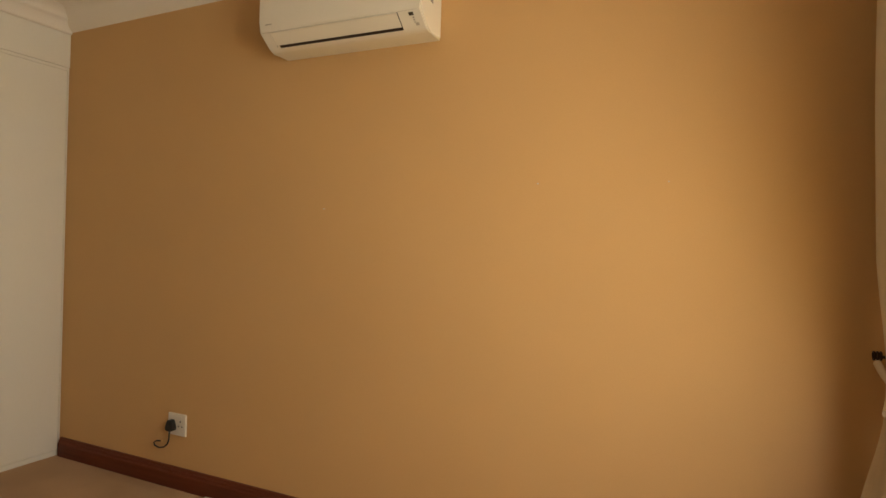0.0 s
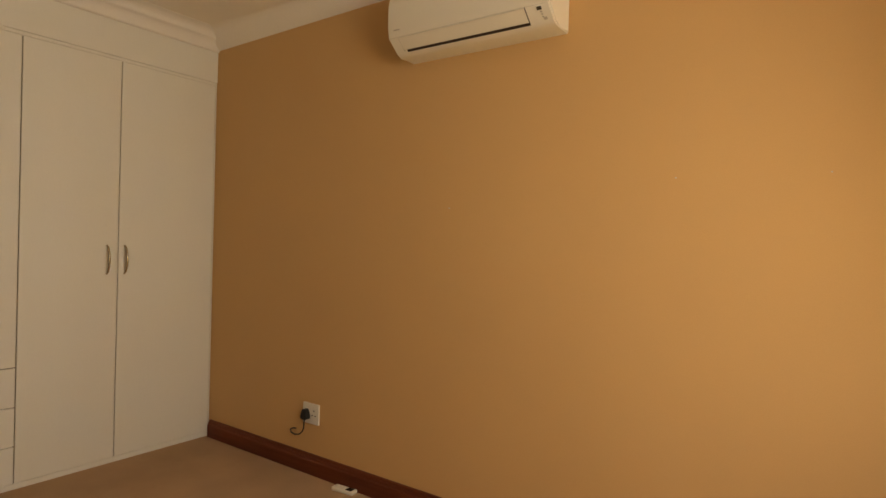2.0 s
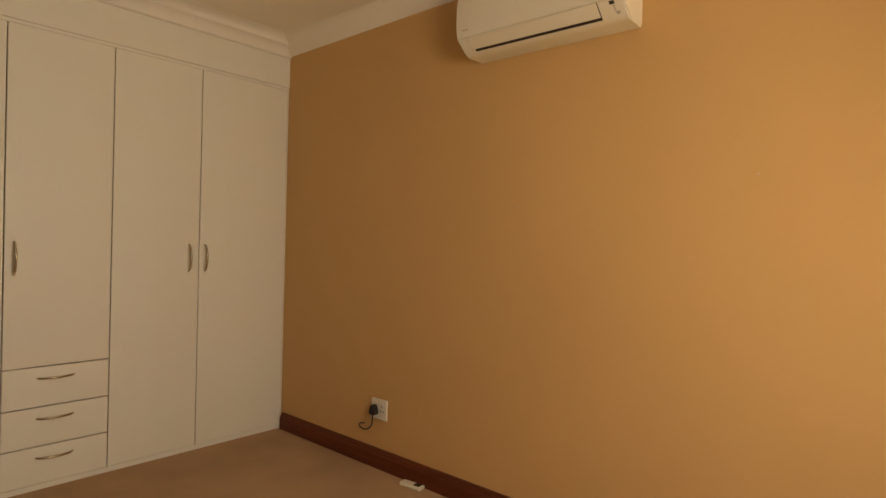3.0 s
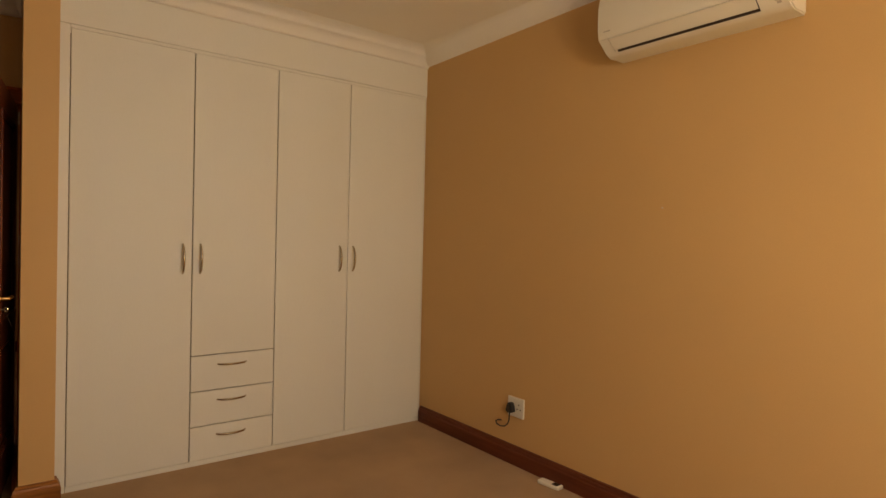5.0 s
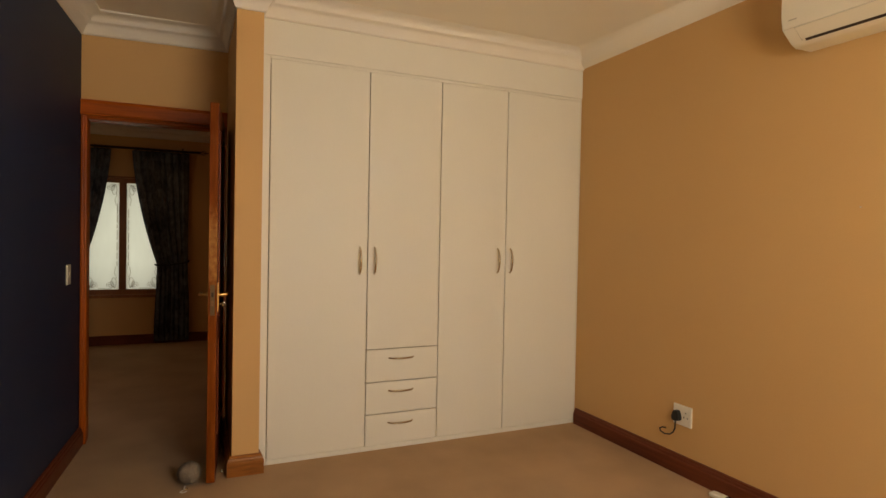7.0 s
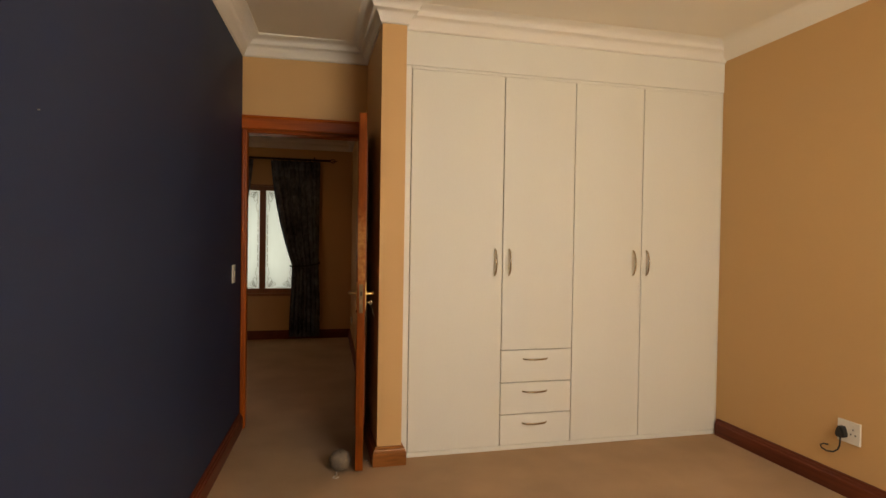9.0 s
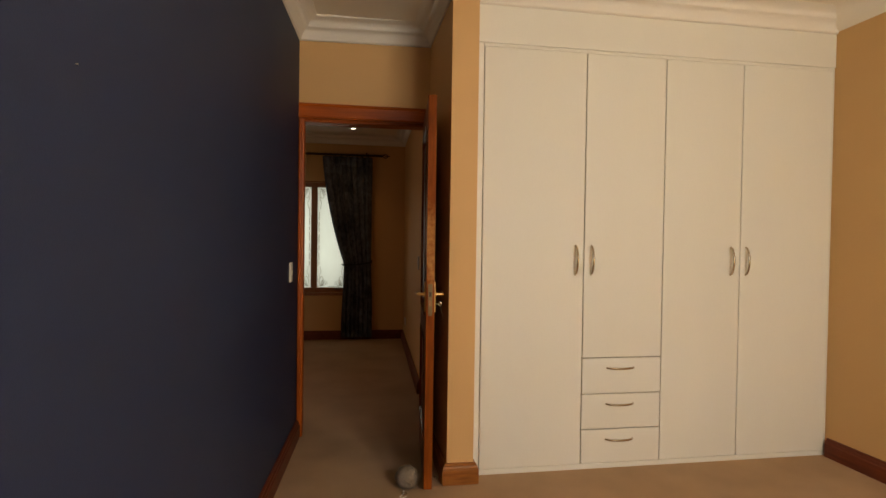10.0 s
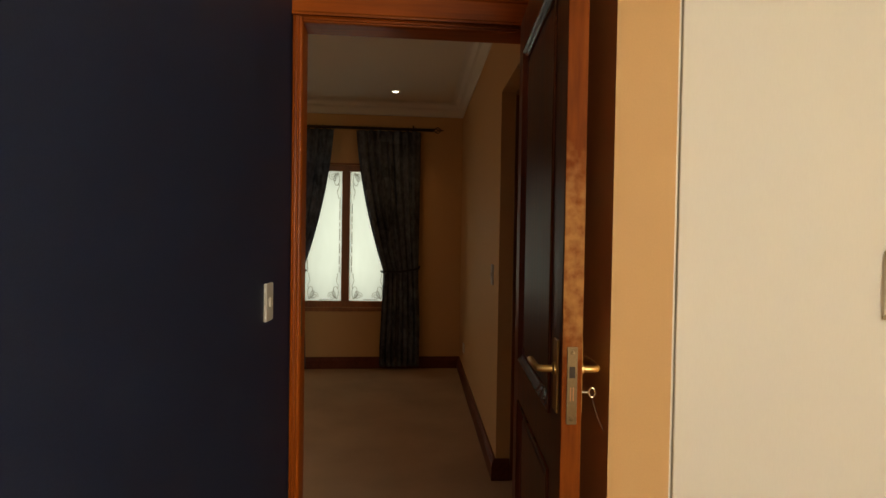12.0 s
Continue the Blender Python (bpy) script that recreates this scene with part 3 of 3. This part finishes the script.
local(ac, "outlet_slot", on_slope(0.075, 0.724, 0.002, 0.015, 0.0008, 0.001), SLOT)
local(ac, "louvre", on_slope(0.062, 0.722, 0.018, 0.082, 0.001, 0.004), PLASTIC)
local(ac, "louvre_edge", on_slope(0.0585, 0.0612, 0.010, 0.082, 0.0006, 0.001), GREY)
local(ac, "louvre_edge", on_slope(0.7225, 0.7260, 0.002, 0.082, 0.0006, 0.001), SLOT)
local(ac, "panel_seam", on_slope(0.010, 0.815, 0.0835, 0.0846, 0.0008, 0.0006), FAINT)
local(ac, "display", on_slope(0.774, 0.795, 0.060, 0.075, 0.001, 0.001), SCREEN)
for k in range(3):
    local(ac, "indicator", on_slope(0.786, 0.793, 0.048 - 0.010 * k, 0.053 - 0.011 * k, 0.001, 0.0008), GREY)
local(ac, "indicator", on_slope(0.790, 0.806, 0.014, 0.026, 0.001, 0.0008), FAINT)
local(ac, "badge", box((AX0 + 0.035, YN - AD * 0.213 - 0.0009, AZ0 + 0.098), (AX0 + 0.072, YN - AD * 0.213 + 0.0003, AZ0 + 0.103)), FAINT, "small grey maker's badge")
local(ac, "sticker", box((AX1 - 0.001, YN - 0.112, AZ0 + 0.125), (AX1 + 0.0012, YN - 0.088, AZ0 + 0.175)), GREY, "grey rating sticker on the end")

# ---- socket, plug, remote, switch, nails ----
sock = holder("wall_socket", (-2.391, YN, 0.347), "white plastic wall socket plate on the tan wall", "socket")
local(sock, "plate", box((-2.453, YN - 0.011, 0.284), (-2.322, YN, 0.402), 0.004), IVORY)
for x, z in ((-2.361, 0.362), (-2.374, 0.335), (-2.348, 0.335)):
    local(sock, "pin_hole", lathe([(0.0042, 0), (0.0042, 0.001)], pose(x, YN - 0.0112, z, 90, 0, 0), 12), BLACK)
local(sock, "rocker", box((-2.373, YN - 0.014, 0.377), (-2.350, YN - 0.010, 0.391), 0.0015), IVORY)
plug = holder("power_plug", (-2.416, YN - 0.011, 0.345), "black plug in the socket with a short cut cable", "plug")
px = -2.416
shape = [(-0.010, 0.028), (0.010, 0.028), (0.019, 0.012), (0.026, -0.012), (0.024, -0.026), (0.012, -0.031), (-0.012, -0.031), (-0.024, -0.026), (-0.026, -0.012), (-0.019, 0.012)]
bm = extrude_profile(shape, (px, YN - 0.0105, 0.340), (1, 0, 0), (0, 0, 1), (0, -0.036, 0))
bmesh.ops.bevel(bm, geom=[e for e in bm.edges if all(v.co.y < YN - 0.04 for v in e.verts)], offset=0.007, segments=2, affect="EDGES")
local(plug, "body", bm, BLACK, "", True)
cable = [(-2.416, YN - 0.030, 0.325), (-2.416, YN - 0.033, 0.29), (-2.417, YN - 0.034, 0.262), (-2.428, YN - 0.034, 0.238), (-2.454, YN - 0.033, 0.217), (-2.494, YN - 0.031, 0.207),
         (-2.531, YN - 0.028, 0.212), (-2.541, YN - 0.025, 0.226), (-2.523, YN - 0.022, 0.237), (-2.497, YN - 0.02, 0.240)]
local(plug, "cable", tube(cable, 0.0042, 8), BLACK, "", True)
for k in range(2):
    local(plug, "bare_wire", tube([(-2.497, YN - 0.02, 0.240), (-2.483, YN - 0.018 - 0.002 * k, 0.243 + 0.004 * k)], 0.0016, 6), BRASS)

remote = holder("remote_control", (-2.054, 2.368, 0.0), "white remote control with a dark display lying on the carpet", "remote control")
remote.rotation_euler = (0, 0, radians(6))
part("body", box((-0.070, -0.024, 0.0), (0.070, 0.024, 0.021), 0.007, seg=3), PLASTIC, remote, "", True)
part("display", box((0.018, -0.018, 0.0205), (0.058, 0.018, 0.022), 0.0008), SCREEN, remote)
for x in (-0.05, -0.028, -0.006):
    part("button", box((x - 0.006, -0.012, 0.0205), (x + 0.006, 0.012, 0.0222), 0.0008), IVORY, remote)

SWX = -3.872
switch = holder("light_switch", (SWX, YS + (YSE - YS) * (SWX - XD) / (XE - XD), 1.090), "ivory plastic light switch on the navy wall", "light switch")
switch.rotation_euler = (0, 0, math.atan2(YSE - YS, XE - XD))
part("plate", box((-0.036, 0, -0.058), (0.036, 0.010, 0.058), 0.003), IVORY, switch)
part("rocker", box((-0.010, 0.0095, -0.014), (0.010, 0.0145, 0.014), 0.0015), PLASTIC, switch)
for x, z in ((-1.460, 1.512), (-0.424, 1.613), (0.065, 1.612)):
    nail = holder("nail", (x, YN, z), "bare steel nail driven into the tan wall", "nail", "nails in the wall")
    local(nail, "shank", lathe([(0.0016, -0.001), (0.0016, 0.010), (0.0034, 0.010), (0.0034, 0.0115)], pose(x, YN, z, 90, 0, 0), 8), NAIL)


nail = holder("nail", (-1.47, YS + (YSE - YS) * (-1.47 - XD) / (XE - XD), 1.617), "bare steel nail driven into the navy wall", "nail", "nails in the wall")
part("shank", lathe([(0.0012, -0.001), (0.0012, 0.003), (0.0018, 0.003), (0.0018, 0.004)], pose(0, 0, 0, -90, 0, 0), 8), NAIL, nail)

# ---- curtains ----
def curtain(name, label, x, side, edges, folds, depth, material, seed, thick=0.003, group=""):
    """A hanging cloth at the plane x; edges(z) gives its two ends and how flat its folds lie."""
    rnd = random.Random(seed)
    ph = [rnd.uniform(0, 6.28) for _ in range(6)]
    z1, z0, nu, nv = edges(None)
    bm = bmesh.new()
    grid = []
    for j in range(nv + 1):
        z = z1 + (z0 - z1) * j / nv
        a, b, squeeze, lean = edges(z)
        row = []
        for i in range(nu + 1):
            u = i / nu
            w = u + 0.10 / folds * math.sin(2 * math.pi * folds * u * 0.5 + ph[0] + z * 0.6)
            wave = math.sin(2 * math.pi * folds * u + ph[1] + 0.5 * math.sin(z * 2 + ph[2])) + 0.35 * math.sin(2 * math.pi * folds * 2.3 * u + ph[3] + z)
            row.append(bm.verts.new((x + lean + side * depth * squeeze * wave, a + (b - a) * w, z)))
        grid.append(row)
    for j in range(nv):
        for i in range(nu):
            bm.faces.new((grid[j][i], grid[j][i + 1], grid[j + 1][i + 1], grid[j + 1][i]))
    thing = holder(name, (x, sum(edges(z0)[:2]) / 2, z0), label, "curtain", group)
    cloth = local(thing, "cloth", bm, material, "", True)
    s = cloth.modifiers.new("thickness", "SOLIDIFY")
    s.thickness = thick
    return thing


def smoothstep(a, b, v):
    s = min(1, max(0, (v - a) / (b - a)))
    return s * s * (3 - 2 * s)


TIE = 1.03


def cream_edges(z):
    if z is None:
        return 2.36, 0.02, 70, 44
    near = 1 - smoothstep(0.0, 0.9, abs(z - TIE) / (1.0 if z > TIE else 0.8))
    return 1.43 + 0.58 * near, 2.335 - 0.140 * (1 - smoothstep(0.0, 0.42, abs(z - TIE + 0.06))), 1 - 0.55 * near, -0.045 * (1 - smoothstep(0.25, TIE - 0.1, z))


XCURT = 0.688
drape = curtain("curtain", "cream fabric curtain tied back beside the bedroom window", XCURT, 1, cream_edges, 8, 0.028, CREAM, 5)
local(drape, "rail", tube([(XCURT, 1.0, 2.375), (XCURT, 2.36, 2.375)], 0.012, 12), IRON)
for y in (1.1, 2.3):
    local(drape, "rail_bracket", tube([(XCURT, y, 2.375), (XE, y, 2.375)], 0.008, 8), IRON)
local(drape, "tieback", tube([(XE - 0.073, 2.392, 1.024), (XE - 0.068, 2.355, 1.002), (XE - 0.058, 2.305, 0.978), (XCURT + 0.004, 2.22, 0.950), (XCURT - 0.03, 2.10, 0.93)], 0.012, 10), CREAM, "matching cream cloth tie", True)
hook = holder("tieback_hook", (XE, 2.385, 1.04), "dark metal curtain tieback hook with a ribbed knob", "hook")
local(hook, "stem", tube([(XE, 2.385, 1.04), (XE - 0.072, 2.395, 1.045)], 0.005, 8), IRON)
for k in range(3):
    local(hook, "knob_ring", tube([(XE - 0.064 - 0.009 * k, 2.397 + 0.013 * math.cos(a), 1.046 + 0.013 * math.sin(a)) for a in (i * math.pi / 8 for i in range(16))], 0.0028, 6, closed=True), IRON)

# ---- fluffy door stop on the carpet ----
ball = holder("door_stop_ball", (-3.286, -0.180, 0.0), "grey fluffy ball-shaped doorstop lying on the carpet", "doorstop")
bm = bmesh.new()
bmesh.ops.create_icosphere(bm, subdivisions=3, radius=0.056, matrix=Matrix.Translation((0, 0, 0.060)))
rnd = random.Random(3)
for v in bm.verts:
    v.co += (v.co - Vector((0, 0, 0.06))) * rnd.uniform(-0.05, 0.06)
    v.co.z = max(0.002, v.co.z)
part("body", bm, FLUFF, ball, "", True)
bm = bmesh.new()
for k in range(1500):
    d = Vector((rnd.gauss(0, 1), rnd.gauss(0, 1), rnd.gauss(0, 1))).normalized()
    base = Vector((0, 0, 0.06)) + d * 0.054
    tip = base + (d + Vector((rnd.uniform(-.6, .6), rnd.uniform(-.6, .6), rnd.uniform(-.8, .3)))) * rnd.uniform(0.008, 0.015)
    tip.z, base.z = max(0.001, tip.z), max(0.002, base.z)
    o = d.orthogonal().normalized() * 0.0012
    bm.faces.new([bm.verts.new(p) for p in (base - o, base + o, tip)])
tagged(part("fur", bm, FLUFF, ball), kind="stuff")
part("cord", tube([(0.05, -0.02, 0.012), (0.075, -0.025, 0.005), (0.10, -0.045, 0.004), (0.115, -0.03, 0.004), (0.10, -0.012, 0.004)], 0.0026, 6), CORD, ball)
part("ring", tube([(0.085 + 0.012 * math.cos(a), -0.02 + 0.012 * math.sin(a), 0.012) for a in (i * math.pi / 7 for i in range(14))], 0.002, 6, closed=True), STEEL, ball)

# ---- far window, its curtains and lamp ----
far = holder("window_2", (XF, -0.85, FZ0), "timber window with two frosted panes etched with scrolls", "window", kind="structure")
FX = XF - 0.03
for y0, y1, z0, z1 in ((FW0, FW0 + 0.06, FZ0, FZ1), (FW1 - 0.06, FW1, FZ0, FZ1), (FW0 + 0.06, FW1 - 0.06, FZ0, FZ0 + 0.06), (FW0 + 0.06, FW1 - 0.06, FZ1 - 0.055, FZ1), (-0.899, -0.823, FZ0 + 0.06, FZ1 - 0.055)):
    local(far, "window_frame", box((FX - 0.05, y0, z0), (FX + 0.012, y1, z1), 0.005), WINWOOD)
# raised strip added in place of the lit edge of the plaster reveal
local(far, "lit_reveal_strip", box((XF - 0.010, FW0 - 0.01, FZ1 + 0.001), (XF + 0.016, FW1 + 0.01, FZ1 + 0.020), 0.004), WINWOOD, "thin timber strip standing in for the lit plaster reveal over the window")
local(far, "window_sill", box((FX - 0.02, FW0 - 0.02, FZ0 - 0.035), (XF + 0.03, FW1 + 0.02, FZ0 - 0.001), 0.005), WINWOOD)


def ribbon(points, width, bm):
    """A thin raised line on a pane, in the plane of y and z."""
    pts = [Vector(p) for p in points]
    left, right = [], []
    for i, p in enumerate(pts):
        d = (pts[min(i + 1, len(pts) - 1)] - pts[max(i - 1, 0)]).normalized()
        n = Vector((0, -d.z, d.y)) * width / 2
        left.append(bm.verts.new(p + n))
        right.append(bm.verts.new(p - n))
    for i in range(len(pts) - 1):
        bm.faces.new((left[i], left[i + 1], right[i + 1], right[i]))


def scroll_motif(bm, x, y, z, sy, sz):
    """A slim leaf loop with curls at its foot and a stem that winds up the edge of a pane, about 25 cm high."""
    def line(points, w):
        ribbon([(x, y + sy * py, z + sz * pz) for py, pz in points], w, bm)

    def leaf(py, pz, length, width, lean):
        c, d = math.cos(lean), math.sin(lean)
        pts = [(width * math.sin(a) * math.sin(a / 2), length * (1 - math.cos(a)) / 2) for a in (2 * math.pi * i / 20 for i in range(21))]
        line([(py + u * c + v * d, pz - u * d + v * c) for u, v in pts], 0.0055)

    leaf(0.030, 0.0, 0.125, 0.030, 0.12)
    leaf(0.036, 0.004, 0.085, 0.017, 0.42)
    leaf(0.052, 0.010, 0.055, 0.016, 1.0)
    line([(0.090 - 0.026 * math.cos(a), 0.036 + 0.030 * math.sin(a)) for a in (0.2 + 3.6 * i / 14 for i in range(15))], 0.0045)
    line([(0.028 - 0.013 * math.sin(2.6 * math.pi * i / 24) * (1 - i / 30), 0.10 + 0.155 * i / 24) for i in range(25)], 0.0055)


for y0, y1 in ((FW0 + 0.06, -0.899), (-0.823, FW1 - 0.06)):
    local(far, "pane", box((FX - 0.022, y0 - 0.006, FZ0 + 0.054), (FX - 0.016, y1 + 0.006, FZ1 - 0.049)), FROST, "frosted glass pane")
    bm = bmesh.new()
    xx = FX - 0.0145
    for edge, s in ((y0, 1), (y1, -1)):
        for zz, t in ((FZ0 + 0.075, 1), (FZ1 - 0.07, -1)):
            scroll_motif(bm, xx, edge + s * 0.012, zz, s, t)
        k = FZ0 + 0.34
        while k < FZ1 - 0.36:
            step = rnd.uniform(0.03, 0.12)
            ribbon([(xx, edge + s * 0.022, k), (xx, edge + s * 0.022, k + step)], 0.007, bm)
            k += step + rnd.uniform(0.008, 0.03)
    ribbon([(xx, y0 + 0.14, FZ0 + 0.072), (xx, (y0 + y1) / 2 + 0.1, FZ0 + 0.072)], 0.005, bm)
    bmesh.ops.translate(bm, verts=bm.verts[:], vec=-far.location)
    part("etched_scroll", bm, GREY, far, "dark etched scroll ornament")

XR = XF + 0.085
rod = holder("curtain_rod", (XR, -0.85, 2.325), "dark wrought-iron curtain rod with cage finials", "curtain rod")
local(rod, "bar", tube([(XR, -1.74, 2.325), (XR, -0.04, 2.325)], 0.014, 12), IRON)
for s, y in ((1, -0.04), (-1, -1.70)):
    fin = local(rod, "finial", lathe([(0.014, 0), (0.018, 0.008), (0.012, 0.016)], pose(XR, y, 2.325, -90 * s, 0, 0), 12), IRON)
    for k in range(4):
        a0 = k * math.pi / 2
        pts = [Vector((XR, y + s * (0.014 + 0.075 * i / 10), 2.325)) + Vector((math.cos(a0 + i * 0.22), 0, math.sin(a0 + i * 0.22))) * (0.026 * math.sin(math.pi * i / 10) + 0.002) for i in range(11)]
        bm = tube(pts, 0.004, 6)
        bmesh.ops.translate(bm, verts=bm.verts[:], vec=-rod.location)
        part("cage_wire", bm, IRON, fin)
    bm = lathe([(0.004, 0), (0.007, 0.010), (0.001, 0.030)], pose(XR, y + s * 0.087, 2.325, -90 * s, 0, 0), 10)
    bmesh.ops.translate(bm, verts=bm.verts[:], vec=-rod.location)
    part("tip", bm, IRON, fin)
for y in (-0.22, -1.48):
    local(rod, "bracket", tube([(XF, y, 2.325), (XR, y, 2.325), (XR, y, 2.362)], 0.008, 8), IRON)


def dark_edges(sign, hang=2.305):
    def edges(z):
        if z is None:
            return hang, 0.035, 80, 60
        top, pinch = -0.757, -0.490
        if z > 0.96:
            s = (hang - z) / (hang - 0.96)
            inner = top + (pinch - top) * (0.35 * s + 0.65 * s ** 2.0)
        else:
            inner = pinch - 0.03 * smoothstep(0.96, 0.1, z)
        outer = -0.155 + (0.02 if z < 0.96 else 0) * smoothstep(0.96, 0.4, z)
        near = 1 - smoothstep(0.0, 0.55, abs(z - 0.96))
        a, b = inner, outer
        if sign < 0:
            a, b = -1.74 - inner, -1.74 - outer
        return a, b, 0.9 - 0.35 * near, 0.0
    return edges


for sgn in (1, -1):
    dr = curtain("curtain", "dark slate patterned curtain tied back at the frosted window", XR, 1, dark_edges(sgn), 7, 0.022, DARKCURTAIN, 11 + sgn, group="curtains at the far window")
    ya, yb = (-0.50, -0.14) if sgn > 0 else (-1.24, -1.60)
    local(dr, "tieback", tube([(XF + 0.01, yb, 1.0), (XR + 0.03, yb - 0.01 * sgn, 0.985), (XR + 0.034, (ya + yb) / 2, 0.955), (XR + 0.03, ya, 0.95), (XF + 0.05, ya - 0.01 * sgn, 0.955)], 0.010, 8), TIECLOTH, "dark cloth tie", True)
    for k in range(9):
        y = (-0.73 + 0.066 * k) if sgn > 0 else (-1.01 - 0.066 * k)
        local(dr, "curtain_ring", tube([(XR + 0.019 * math.cos(a), y, 2.325 + 0.02 * math.sin(a)) for a in (i * math.pi / 6 for i in range(12))], 0.003, 5, closed=True), IRON)

light = holder("downlight", (-7.28, -0.40, H2), "small recessed ceiling downlight, switched on", "downlight")
local(light, "trim_ring", lathe([(0.028, 0), (0.048, 0), (0.050, -0.004), (0.044, -0.007), (0.030, -0.004)], pose(-7.28, -0.40, H2, 0, 0, 0), 24), PLASTIC)
bulb = bpy.data.materials.new("lamp_glow")
bulb.use_nodes = True
bb = bulb.node_tree.nodes["Principled BSDF"]
bb.inputs["Emission Color"].default_value, bb.inputs["Emission Strength"].default_value = (1.0, 0.93, 0.72, 1), 3.0
local(light, "bulb", lathe([(0.028, -0.001), (0.026, -0.006), (0.012, -0.008)], pose(-7.28, -0.40, H2, 0, 0, 0), 20), bulb)
spot = bpy.data.lights.new("downlight_beam", "SPOT")
spot.energy, spot.color, spot.spot_size, spot.spot_blend, spot.shadow_soft_size = 3.0, (1.0, 0.60, 0.28), radians(100), 1.0, 0.06
beam = new("downlight_beam", spot)
beam.matrix_world = look((-7.28, -0.40, H2 - 0.03), (-7.28, -0.40, 0))
stud = holder("floor_stud", (-3.392, -0.008, 0.0), "small bright metal stud on the carpet behind the door", "door stud")
local(stud, "dome", lathe([(0.008, 0), (0.008, 0.004), (0.006, 0.009), (0.002, 0.011)], pose(-3.392, -0.008, 0.0), 14), STEEL)
